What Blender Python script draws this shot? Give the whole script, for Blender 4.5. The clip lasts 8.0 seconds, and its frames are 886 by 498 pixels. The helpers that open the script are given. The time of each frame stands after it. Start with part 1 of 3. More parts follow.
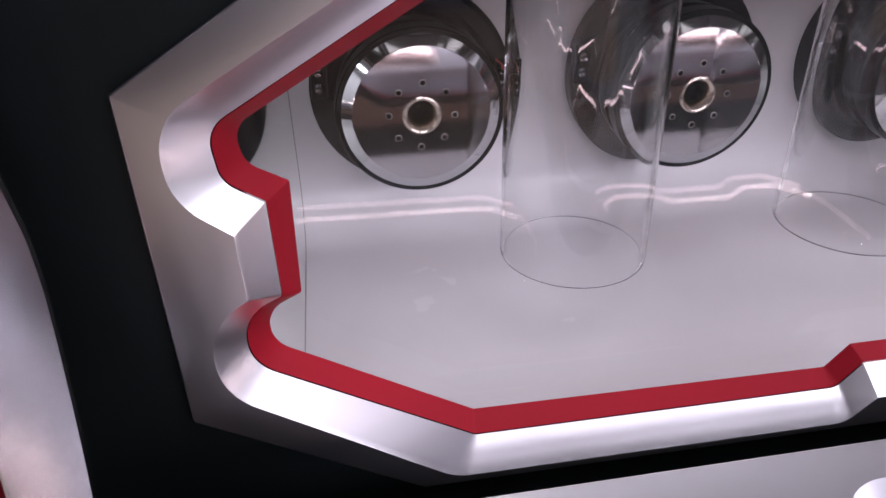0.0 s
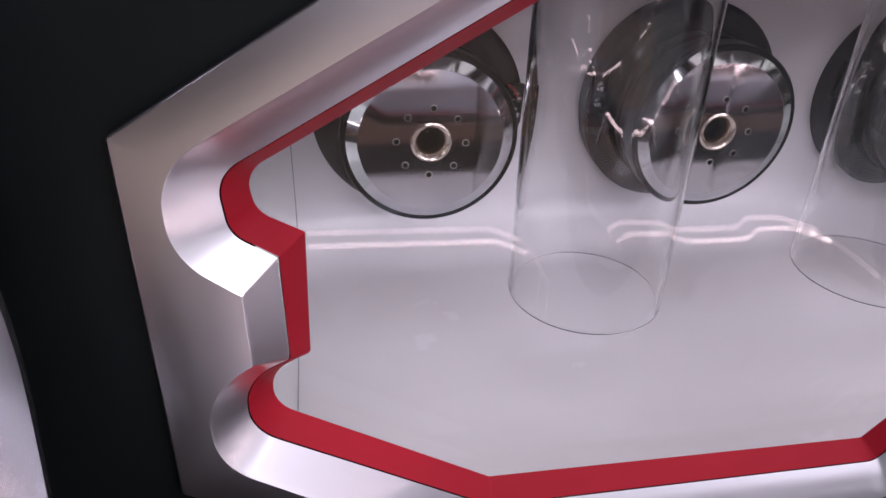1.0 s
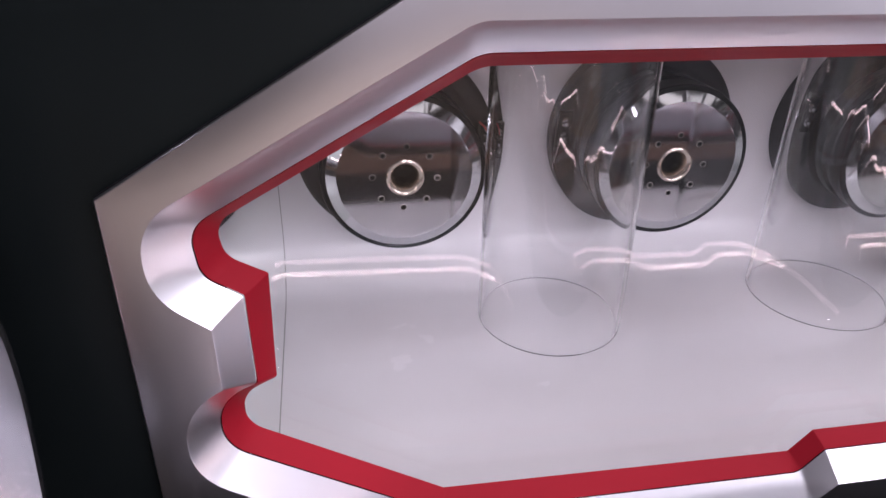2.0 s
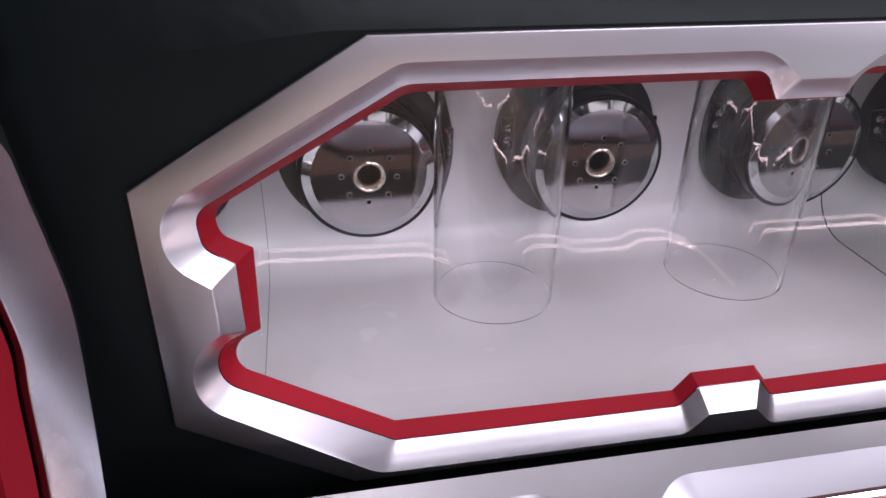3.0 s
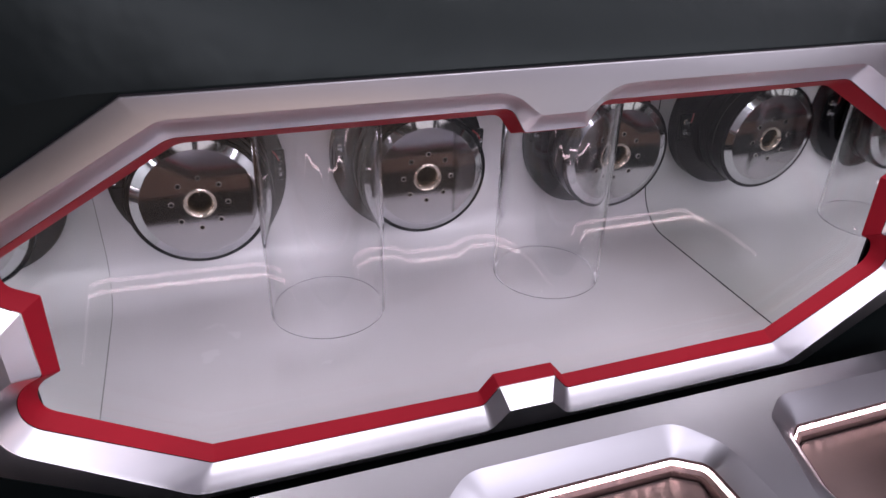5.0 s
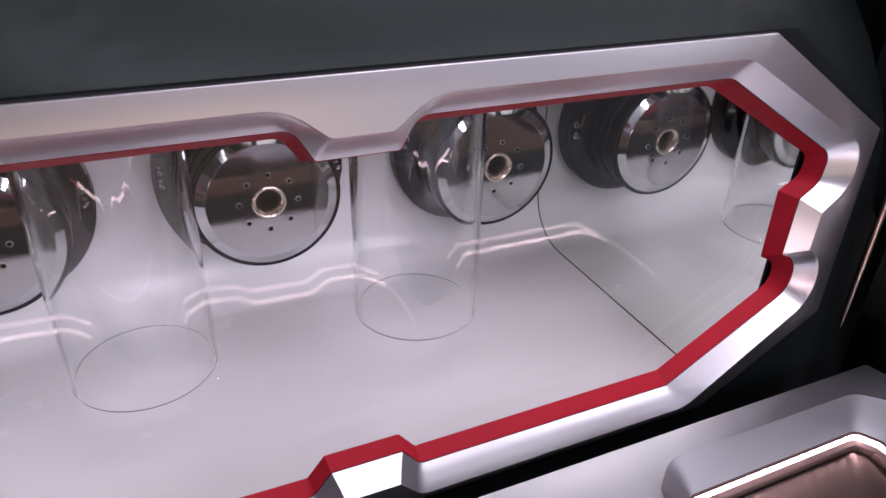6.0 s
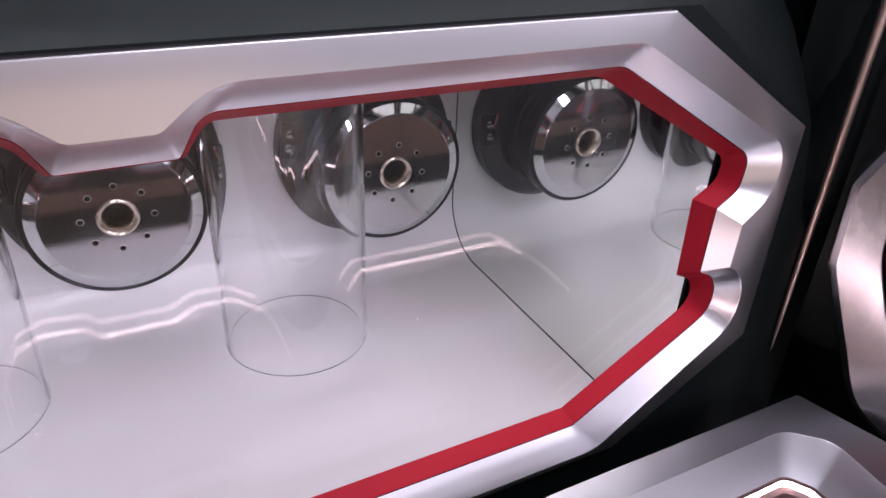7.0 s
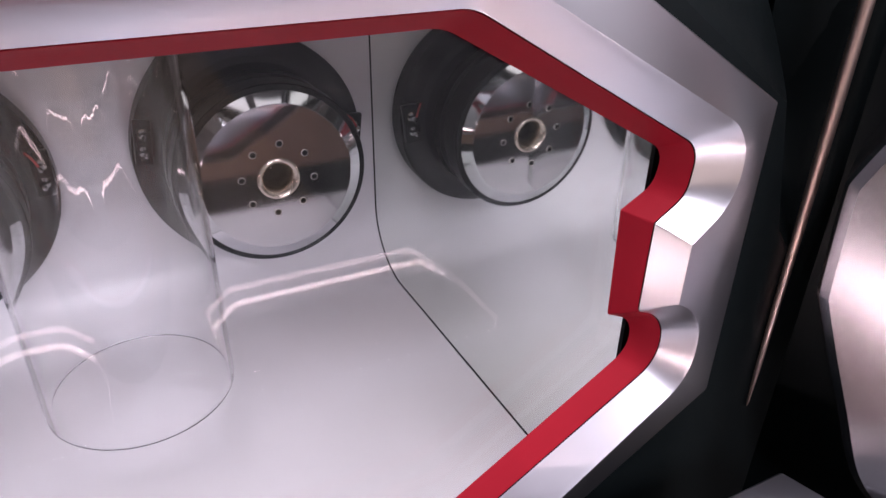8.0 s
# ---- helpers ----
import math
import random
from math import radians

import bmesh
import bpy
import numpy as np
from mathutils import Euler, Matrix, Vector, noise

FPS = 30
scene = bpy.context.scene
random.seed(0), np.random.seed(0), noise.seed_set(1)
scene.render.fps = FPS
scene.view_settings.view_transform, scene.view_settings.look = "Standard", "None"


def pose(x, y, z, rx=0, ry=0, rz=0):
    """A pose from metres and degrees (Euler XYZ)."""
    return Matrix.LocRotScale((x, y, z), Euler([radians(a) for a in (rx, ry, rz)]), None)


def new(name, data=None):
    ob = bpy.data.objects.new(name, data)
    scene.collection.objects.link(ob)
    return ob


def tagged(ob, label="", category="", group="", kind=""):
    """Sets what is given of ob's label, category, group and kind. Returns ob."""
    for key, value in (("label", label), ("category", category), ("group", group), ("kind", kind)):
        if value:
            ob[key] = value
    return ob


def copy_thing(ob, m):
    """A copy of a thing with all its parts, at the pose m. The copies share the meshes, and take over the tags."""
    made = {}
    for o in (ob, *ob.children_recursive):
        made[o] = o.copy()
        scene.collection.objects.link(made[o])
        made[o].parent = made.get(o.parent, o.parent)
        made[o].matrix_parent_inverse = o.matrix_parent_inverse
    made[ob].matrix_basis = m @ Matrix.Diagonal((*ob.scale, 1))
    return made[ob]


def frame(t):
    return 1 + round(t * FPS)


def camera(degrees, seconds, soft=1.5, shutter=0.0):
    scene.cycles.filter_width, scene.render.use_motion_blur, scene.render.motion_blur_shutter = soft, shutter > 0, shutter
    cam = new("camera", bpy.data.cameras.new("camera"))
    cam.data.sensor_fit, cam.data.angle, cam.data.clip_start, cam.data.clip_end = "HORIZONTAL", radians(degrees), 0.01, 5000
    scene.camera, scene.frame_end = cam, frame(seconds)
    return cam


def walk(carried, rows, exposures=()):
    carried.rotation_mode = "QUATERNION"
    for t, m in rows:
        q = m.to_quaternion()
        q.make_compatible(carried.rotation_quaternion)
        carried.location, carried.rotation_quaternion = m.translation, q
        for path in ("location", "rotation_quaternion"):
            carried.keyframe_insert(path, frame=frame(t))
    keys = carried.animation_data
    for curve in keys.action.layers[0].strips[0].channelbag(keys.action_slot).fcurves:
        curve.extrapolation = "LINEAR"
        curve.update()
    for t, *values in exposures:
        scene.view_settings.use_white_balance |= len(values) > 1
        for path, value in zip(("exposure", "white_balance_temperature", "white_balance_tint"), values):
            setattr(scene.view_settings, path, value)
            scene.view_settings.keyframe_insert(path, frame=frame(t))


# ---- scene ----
cam = camera(64.0, 8.0, soft=1.5)
# t, eye x y z, turn rx ry rz; origin: centre of the middle speaker's back plate
ROWS = [
    (0.0, -0.4224, -0.7637, 0.2838, 58.92, 1.18, -9.15),
    (0.5, -0.4457, -0.7355, 0.2791, 59.51, -2.63, -9.51),
    (1.0, -0.4429, -0.7042, 0.2875, 59.37, -1.56, -9.55),
    (1.5, -0.4287, -0.7114, 0.3084, 60.37, -1.14, -9.11),
    (3.0, -0.4018, -0.8915, 0.3839, 60.80, -0.85, -10.68),
    (3.5, -0.4205, -0.9543, 0.4217, 60.88, -1.00, -11.59),
    (4.0, -0.4014, -0.9849, 0.4309, 60.78, -0.99, -12.88),
    (4.5, -0.3586, -0.9758, 0.4375, 60.72, -1.32, -15.56),
    (4.7, -0.3368, -0.9658, 0.4399, 60.58, -1.23, -16.69),
    (5.8, -0.1756, -0.8645, 0.4162, 60.04, -1.81, -23.03),
    (6.0, -0.1389, -0.8358, 0.4049, 60.18, -1.63, -23.97),
    (6.5, -0.0774, -0.8004, 0.3939, 60.54, -2.12, -25.84),
    (7.0, -0.0100, -0.7738, 0.3671, 60.36, -2.29, -27.01),
    (7.5, 0.1080, -0.7308, 0.3283, 60.24, -1.35, -26.84),
    (8.0, 0.1740, -0.6745, 0.3005, 60.27, -0.82, -26.94),
]
EXPOSURES = [(0.0, 0.0), (1.0, 0.06), (1.5, 0.24), (3.0, 0.04), (4.5, -0.05), (6.0, 0.20), (6.5, 0.33), (7.2, 0.35), (8.0, 0.44)]
walk(cam, [(t, pose(x, y, z, rx, ry, rz)) for t, x, y, z, rx, ry, rz in ROWS], EXPOSURES)

# ---- world and lamps ----
world = bpy.data.worlds.new("world")
scene.world = world
world.use_nodes = True
world.node_tree.nodes["Background"].inputs[0].default_value = (0.55, 0.55, 0.6, 1)
world.node_tree.nodes["Background"].inputs[1].default_value = 0.05

HALL_WATTS = 33.0
STRIP_WATTS = 0.405
LED_GLOW = 4.0


def area_lamp(name, m, sx, sy, watts, colour):
    lamp = bpy.data.lights.new(name, "AREA")
    lamp.shape, lamp.size, lamp.size_y, lamp.energy, lamp.color = "RECTANGLE", sx, sy, watts, colour
    ob = new(name, lamp)
    ob.matrix_basis = m
    return ob


# ---- materials ----
def material(name, base, rough, metal=0.0, spec=0.5, grain=0.0, grain_size=60.0, stretch=(1, 1, 1), vary=0.0, stain=0.0, wave=0.0):
    """A surface with colour variation at two scales and fine relief."""
    m = bpy.data.materials.new(name)
    m.use_nodes = True
    nt = m.node_tree
    b = nt.nodes["Principled BSDF"]
    b.inputs["Base Color"].default_value = (*base, 1)
    b.inputs["Roughness"].default_value = rough
    b.inputs["Metallic"].default_value = metal
    b.inputs["Specular IOR Level"].default_value = spec
    tc = nt.nodes.new("ShaderNodeTexCoord")
    mp = nt.nodes.new("ShaderNodeMapping")
    mp.inputs["Scale"].default_value = stretch
    nt.links.new(tc.outputs["Object"], mp.inputs["Vector"])
    fine = nt.nodes.new("ShaderNodeTexNoise")
    fine.inputs["Scale"].default_value = grain_size
    fine.inputs["Detail"].default_value = 5
    nt.links.new(mp.outputs[0], fine.inputs["Vector"])
    big = nt.nodes.new("ShaderNodeTexNoise")
    big.inputs["Scale"].default_value = 6.0
    big.inputs["Detail"].default_value = 4
    nt.links.new(tc.outputs["Object"], big.inputs["Vector"])
    if grain:
        bump = nt.nodes.new("ShaderNodeBump")
        bump.inputs["Strength"].default_value = grain
        bump.inputs["Distance"].default_value = 0.001
        nt.links.new(fine.outputs["Fac"], bump.inputs["Height"])
        nt.links.new(bump.outputs[0], b.inputs["Normal"])
        if wave:
            swell = nt.nodes.new("ShaderNodeBump")
            swell.inputs["Strength"].default_value = 1.0
            swell.inputs["Distance"].default_value = wave
            nt.links.new(big.outputs["Fac"], swell.inputs["Height"])
            nt.links.new(swell.outputs[0], bump.inputs["Normal"])
    if vary:
        add = nt.nodes.new("ShaderNodeMath")
        add.operation = "ADD"
        nt.links.new(fine.outputs["Fac"], add.inputs[0])
        nt.links.new(big.outputs["Fac"], add.inputs[1])
        rng = nt.nodes.new("ShaderNodeMapRange")
        rng.inputs["From Min"].default_value, rng.inputs["From Max"].default_value = 0.6, 1.4
        rng.inputs["To Min"].default_value, rng.inputs["To Max"].default_value = max(rough - vary, 0.0), rough + vary
        nt.links.new(add.outputs[0], rng.inputs["Value"])
        nt.links.new(rng.outputs[0], b.inputs["Roughness"])
    if stain:
        mix = nt.nodes.new("ShaderNodeMixRGB")
        mix.inputs["Color1"].default_value = (*[c * (1 - stain) for c in base], 1)
        mix.inputs["Color2"].default_value = (*[min(c * (1 + stain), 1) for c in base], 1)
        ramp = nt.nodes.new("ShaderNodeMapRange")
        ramp.inputs["From Min"].default_value, ramp.inputs["From Max"].default_value = 0.3, 0.7
        nt.links.new(big.outputs["Fac"], ramp.inputs["Value"])
        nt.links.new(ramp.outputs[0], mix.inputs["Fac"])
        nt.links.new(mix.outputs[0], b.inputs["Base Color"])
    return m


def glowing(name, colour, strength):
    m = bpy.data.materials.new(name)
    m.use_nodes = True
    b = m.node_tree.nodes["Principled BSDF"]
    b.inputs["Base Color"].default_value = (0.9, 0.88, 0.88, 1)
    b.inputs["Emission Color"].default_value = (*colour, 1)
    b.inputs["Emission Strength"].default_value = strength
    return m


def clear(name, tint, rough=0.0, ior=1.49):
    m = bpy.data.materials.new(name)
    m.use_nodes = True
    b = m.node_tree.nodes["Principled BSDF"]
    b.inputs["Base Color"].default_value = (*tint, 1)
    b.inputs["Roughness"].default_value = rough
    b.inputs["Transmission Weight"].default_value = 1
    b.inputs["IOR"].default_value = ior
    return m


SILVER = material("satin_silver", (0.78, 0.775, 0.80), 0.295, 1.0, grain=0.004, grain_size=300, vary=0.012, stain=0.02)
# same silver, darkened to stand in for weaker light on the side frames
SILVER_SIDE_DIM = material("satin_silver_side_dim", (0.52, 0.52, 0.545), 0.215, 1.0, grain=0.002, grain_size=300, vary=0.006, stain=0.03)
# same silver, darkened further so the console looks less lit
SILVER_CONSOLE_DIM = material("satin_silver_console_dim", (0.385, 0.385, 0.41), 0.37, 1.0, grain=0.004, grain_size=300, vary=0.008, stain=0.015)
RED = material("red_satin", (0.29, 0.0095, 0.02), 0.5, spec=0.1, grain=0.1, grain_size=900, stain=0.06)
BLACK_VINYL = material("black_vinyl", (0.0052, 0.0076, 0.0080), 0.41, spec=0.26, grain=0.04, grain_size=700, vary=0.05, stain=0.15)
UPPER_VINYL = material("charcoal_vinyl", (0.0052, 0.0076, 0.0080), 0.41, spec=0.26, grain=0.04, grain_size=700, vary=0.05, stain=0.15, wave=0.006)
for vinyl in (BLACK_VINYL, UPPER_VINYL):
    vinyl.node_tree.nodes["Principled BSDF"].inputs["Specular Tint"].default_value = (0.88, 1.0, 0.97, 1)
BLACK_GLOSS = material("black_plastic", (0.004, 0.004, 0.005), 0.2, spec=0.34, stain=0.1)
BLACK_RUBBER = material("black_rubber", (0.003, 0.0036, 0.0042), 0.36, spec=0.17, grain=0.1, grain_size=400, stain=0.1)
WHITE = material("white_acrylic", (0.53, 0.515, 0.53), 0.24, spec=0.27, grain=0.004, grain_size=30, vary=0.05, stain=0.03)
MIRROR = material("mirror", (0.91, 0.955, 0.915), 0.03, 1.0)
STEEL = material("machined_steel", (0.52, 0.51, 0.53), 0.07, 1.0, grain=0.01, grain_size=250, stretch=(0.1, 1, 4), vary=0.03, stain=0.04)
CHROME = material("chrome", (0.62, 0.63, 0.65), 0.07, 1.0, stain=0.02)
BRASS = material("brass_vent", (0.60, 0.52, 0.45), 0.2, 1.0, vary=0.04)
COPPER = material("copper_cover", (0.16, 0.12, 0.113), 0.37, 1.0, grain=0.12, grain_size=1.0, stretch=(8, 1400, 8), vary=0.05, stain=0.1)
brushed = COPPER.node_tree.nodes["Principled BSDF"]
brushed.inputs["Anisotropic"].default_value = 0.95
along = COPPER.node_tree.nodes.new("ShaderNodeCombineXYZ")
along.inputs[1].default_value = 1.0
COPPER.node_tree.links.new(along.outputs[0], brushed.inputs["Tangent"])
PINK_LIP = material("copper_lip", (0.15, 0.105, 0.10), 0.5, 1.0, vary=0.04)
DARK_GREY = material("dark_grey_vinyl", (0.015, 0.0145, 0.0125), 0.45, grain=0.2, grain_size=500, stain=0.15)
SEAT = material("seat_leather", (0.036, 0.037, 0.031), 0.5, grain=0.25, grain_size=260, vary=0.06, stain=0.3)
ROD = material("copper_rod", (0.90, 0.70, 0.60), 0.4, 1.0, vary=0.05)
SEAT_PIPING = material("seat_piping", (0.05, 0.04, 0.036), 0.4, grain=0.2, grain_size=600, stain=0.2)
GLASS = clear("acrylic_pane", (1, 1, 1), ior=1.265)
TUBE = clear("acrylic_tube", (0.975, 0.975, 0.975), ior=1.41)
LED = glowing("led_white", (1.0, 0.74, 0.79), LED_GLOW)
LED_CHIP = glowing("led_chip", (1.0, 0.74, 0.79), 42.0)
LED_FRONT = glowing("led_white_front", (1.0, 0.74, 0.79), 12.0)
CHIP_FRONT = glowing("led_chip_front", (1.0, 0.76, 0.81), 45.0)
LED_SIDE = glowing("led_white_side", (1.0, 0.80, 0.84), 1.6)
LED_INNER = glowing("led_cool", (1.0, 0.95, 0.98), 0.5)
RIM = material("hole_rim", (0.60, 0.56, 0.53), 0.4, 1.0, vary=0.05)
GAP = material("strip_gap", (0.10, 0.06, 0.06), 0.5, spec=0.2, stain=0.1)
JOINT_GREY = material("grey_joint", (0.22, 0.22, 0.21), 0.5, stain=0.2)
# dark tone for the shaded side of the bezel, and for the light tray
SHADE_AND_TRAY = material("shade_and_tray", (0.03, 0.025, 0.03), 0.45, spec=0.3, stain=0.1)
WIRE = material("red_wire", (0.30, 0.02, 0.025), 0.45, stain=0.1)
# near-black discs that stand for the shade inside holes
BORE_SHADE = material("bore_shade", (0.004, 0.004, 0.004), 0.8, spec=0.1, stain=0.1)
SEAL = material("brown_fibreboard", (0.21, 0.115, 0.075), 0.6, stain=0.1)
WHITE_PRINT = material("white_print", (0.5, 0.5, 0.5), 0.5)
HALL_FLOOR = material("hall_floor", (0.44, 0.355, 0.275), 0.7, spec=0.12, stain=0.15)
HALL_DULL = material("hall_dull_floor", (0.235, 0.235, 0.23), 0.9, spec=0.1, grain=0.4, grain_size=200, stain=0.2)
HALL_PALE = material("hall_wall_pale", (0.22, 0.21, 0.225), 0.8, stain=0.1)
HALL_WHITE = material("hall_wall_white", (0.7, 0.7, 0.7), 0.8, stain=0.05)
HALL_WALL = material("hall_wall", (0.2, 0.2, 0.2), 0.8, stain=0.1)
HALL_DARK = material("hall_wall_dark", (0.16, 0.155, 0.15), 0.8, stain=0.1)
HALL_CEILING = material("hall_ceiling", (0.25, 0.25, 0.26), 0.8, stain=0.1)


# ---- mesh helpers ----
def finish(bm, angle=32.0):
    bmesh.ops.remove_doubles(bm, verts=bm.verts, dist=1e-6)
    bmesh.ops.recalc_face_normals(bm, faces=bm.faces)
    for f in bm.faces:
        f.smooth = True
    for e in bm.edges:
        if len(e.link_faces) == 2 and e.calc_face_angle(0) > radians(angle):
            e.smooth = False


def part(name, bm, mat, parent=None, label="", angle=32.0):
    finish(bm, angle)
    me = bpy.data.meshes.new(name)
    bm.to_mesh(me)
    bm.free()
    me.materials.append(mat)
    ob = new(name, me)
    if parent is not None:
        ob.parent = parent
    if label:
        ob["label"] = label
    return ob


def root(name, label, category, group="", kind=""):
    return tagged(new(name), label, category, group, kind)


def rounded(corners, seg=6):
    """A closed loop of points from corners (a, b, radius); every corner gives seg + 1 points."""
    out = []
    n = len(corners)
    for i, (a, b, r) in enumerate(corners):
        p = Vector((a, b))
        u = Vector(corners[i - 1][:2]) - p
        v = Vector(corners[(i + 1) % n][:2]) - p
        lu, lv = u.length, v.length
        u.normalize(), v.normalize()
        half = max(u.angle(v) / 2, 0.02)
        d = min(r / math.tan(half), lu * (0.85 if corners[i - 1][2] < 0.005 else 0.48), lv * (0.85 if corners[(i + 1) % n][2] < 0.005 else 0.48))
        if math.pi / 2 - half < 0.01 or d < 1e-6:
            out += [(p.x, p.y)] * (seg + 1)
            continue
        rr = d * math.tan(half)
        c = p + (u + v).normalized() * (rr / math.sin(half))
        s, e = p + u * d - c, p + v * d - c
        full = s.angle_signed(e)
        for k in range(seg + 1):
            q = s.copy()
            q.rotate(Matrix.Rotation(-full * k / seg, 2))
            out.append((c.x + q.x, c.y + q.y))
    return out


def smooth_loop(corners, per=8):
    """A closed flowing curve through the given points; small radii give tight corners."""
    pts = [Vector(c[:2]) for c in corners]
    n = len(pts)
    out = []
    for i in range(n):
        p0, p1, p2, p3 = pts[i - 1], pts[i], pts[(i + 1) % n], pts[(i + 2) % n]
        m1 = (p2 - p0) * (0.12 if corners[i][2] < 0.012 else 0.5)
        m2 = (p3 - p1) * (0.12 if corners[(i + 1) % n][2] < 0.012 else 0.5)
        m1 *= min(1.0, (p2 - p1).length / max((p2 - p0).length / 2, 1e-6))
        m2 *= min(1.0, (p2 - p1).length / max((p3 - p1).length / 2, 1e-6))
        for k in range(per):
            t = k / per
            q = p1 * (2 * t ** 3 - 3 * t ** 2 + 1) + m1 * (t ** 3 - 2 * t ** 2 + t) + p2 * (3 * t ** 2 - 2 * t ** 3) + m2 * (t ** 3 - t ** 2)
            out.append((q.x, q.y))
    return out


def loft(bm, loops, closed=True):
    """Faces between successive loops of 3D points of equal count."""
    rows = [[bm.verts.new(p) for p in loop] for loop in loops]
    n = len(rows[0])
    for a, b in zip(rows, rows[1:]):
        for i in range(n if closed else n - 1):
            j = (i + 1) % n
            vs = []
            for v in (a[i], a[j], b[j], b[i]):
                if all((v.co - w.co).length > 1e-7 for w in vs):
                    vs.append(v)
            if len(vs) > 2:
                bm.faces.new(vs)
    return rows


def plate_with_holes(bm, loops):
    """Fills the plane between an outer loop and holes."""
    edges = []
    for loop in loops:
        pts = []
        for p in loop:
            if not pts or (Vector(p) - Vector(pts[-1])).length > 1e-6:
                pts.append(p)
        if (Vector(pts[0]) - Vector(pts[-1])).length < 1e-6:
            pts.pop()
        vs = [bm.verts.new(p) for p in pts]
        edges += [bm.edges.new((vs[i], vs[(i + 1) % len(vs)])) for i in range(len(vs))]
    bmesh.ops.triangle_fill(bm, use_beauty=True, use_dissolve=False, edges=edges)


def lathe(bm, profile, axis="y", seg=64, at=(0, 0, 0)):
    """A turned shape from (radius, along) pairs."""
    loops = []
    for r, h in profile:
        loop = []
        for k in range(seg):
            a = 2 * math.pi * k / seg
            c, s = r * math.cos(a), r * math.sin(a)
            loop.append((at[0] + c, at[1] + h, at[2] + s) if axis == "y" else (at[0] + c, at[1] + s, at[2] + h))
        loops.append(loop)
    loft(bm, loops)


def sweep(bm, path, r, seg=8):
    """A round wire along a path of points."""
    pts = [Vector(p) for p in path]
    loops = []
    for i, p in enumerate(pts):
        t = (pts[min(i + 1, len(pts) - 1)] - pts[max(i - 1, 0)]).normalized()
        a = t.cross(Vector((0.3, 0.2, 0.9))).normalized()
        b = t.cross(a)
        loops.append([tuple(p + (a * math.cos(2 * math.pi * k / seg) + b * math.sin(2 * math.pi * k / seg)) * r) for k in range(seg)])
    loft(bm, loops)


def cap(bm, pts):
    bm.faces.new([bm.verts.new(p) for p in pts])


def box(bm, x0, x1, y0, y1, z0, z1, bevel=0.0):
    made = bmesh.ops.create_cube(bm, size=1)["verts"]
    for v in made:
        v.co = Vector(((x0 + x1) / 2 + v.co.x * (x1 - x0), (y0 + y1) / 2 + v.co.y * (y1 - y0), (z0 + z1) / 2 + v.co.z * (z1 - z0)))
    if bevel:
        es = list({e for v in made for e in v.link_edges})
        bmesh.ops.bevel(bm, geom=es, offset=bevel, segments=2, affect="EDGES", profile=0.5)


def boxed(name, mat, parent, dims, bevel=0.0, label=""):
    bm = bmesh.new()
    box(bm, *dims, bevel)
    return part(name, bm, mat, parent, label)


def grow(loop, d):
    """Moves a closed 2D loop outward by d (inward when negative)."""
    n = len(loop)
    area = sum(loop[i][0] * loop[(i + 1) % n][1] - loop[(i + 1) % n][0] * loop[i][1] for i in range(n))
    s = 1 if area > 0 else -1
    out = []
    for i in range(n):
        j, k = i, i
        p = Vector(loop[i])
        a = b = None
        for step in range(1, n):
            j = (i - step) % n
            if (Vector(loop[j]) - p).length > 1e-6:
                a = p - Vector(loop[j])
                break
        for step in range(1, n):
            k = (i + step) % n
            if (Vector(loop[k]) - p).length > 1e-6:
                b = Vector(loop[k]) - p
                break
        t = (a.normalized() + b.normalized()).normalized()
        nrm = Vector((t.y, -t.x)) * s
        cosine = max(t.dot(b.normalized()), 0.5)
        q = p + nrm * (d / cosine)
        out.append((q.x, q.y))
    return out


# ---- unseen hall round the vehicle ----
def hall():
    x0, x1, y0, y1, z0, z1 = -4.0, 4.0, -5.5, 2.5, -0.95, 1.75
    tagged(boxed("floor", HALL_FLOOR, None, (x0, x1, y0, y1, z0 - 0.1, z0)), "beige exhibition hall floor", "floor", kind="structure")
    tagged(boxed("ceiling", HALL_CEILING, None, (x0, x1, y0, y1, z1, z1 + 0.1)), "grey hall ceiling", "ceiling", kind="structure")
    # unseen darker floor area, added to dull what pane and metal reflect
    tagged(boxed("carpet", HALL_DULL, None, (0.9, x1 - 0.004, y0 + 0.004, -1.0, z0 + 0.001, z0 + 0.007), 0.002), "unseen grey floor area, added to dull reflections", "carpet", kind="structure")
    # unseen walls toned to steer reflections; the white east wall brightens the metal
    for name, dims in (("wall_north", (x0, x1, y1, y1 + 0.1, z0, z1)), ("wall_south", (x0, x1, y0 - 0.1, y0, z0, z1)),
                       ("wall_west", (x0 - 0.1, x0, y0, y1, z0, z1)), ("wall_east", (x1, x1 + 0.1, y0, y1, z0, z1))):
        tagged(boxed(name, {"wall_south": HALL_PALE, "wall_west": HALL_DARK, "wall_east": HALL_WHITE}.get(name, HALL_WALL), None, dims), "unseen plain hall wall", "wall", kind="structure")


hall()
# ceiling lamps out of view, assumed from bright reflections in the bezel
for lx, ly, share in ((-0.1, -3.1, 1.0), (1.3, -3.1, 0.9), (2.7, -3.1, 0.9), (-0.1, -4.75, 1.15), (1.3, -4.75, 0.6), (3.0, -4.75, 1.5)):
    area_lamp("unseen_hall_lamp", pose(lx, ly, 1.72), 0.45, 1.3 if ly < -4.0 else 1.1, share * HALL_WATTS, (0.915, 0.85, 1.0))
# added unseen lamps: for cutout bevels, left side frame and upper wall
area_lamp("unseen_hall_lamp", pose(0.42, -0.97, 1.72), 0.7, 0.45, 0.32 * HALL_WATTS, (0.915, 0.85, 1.0))
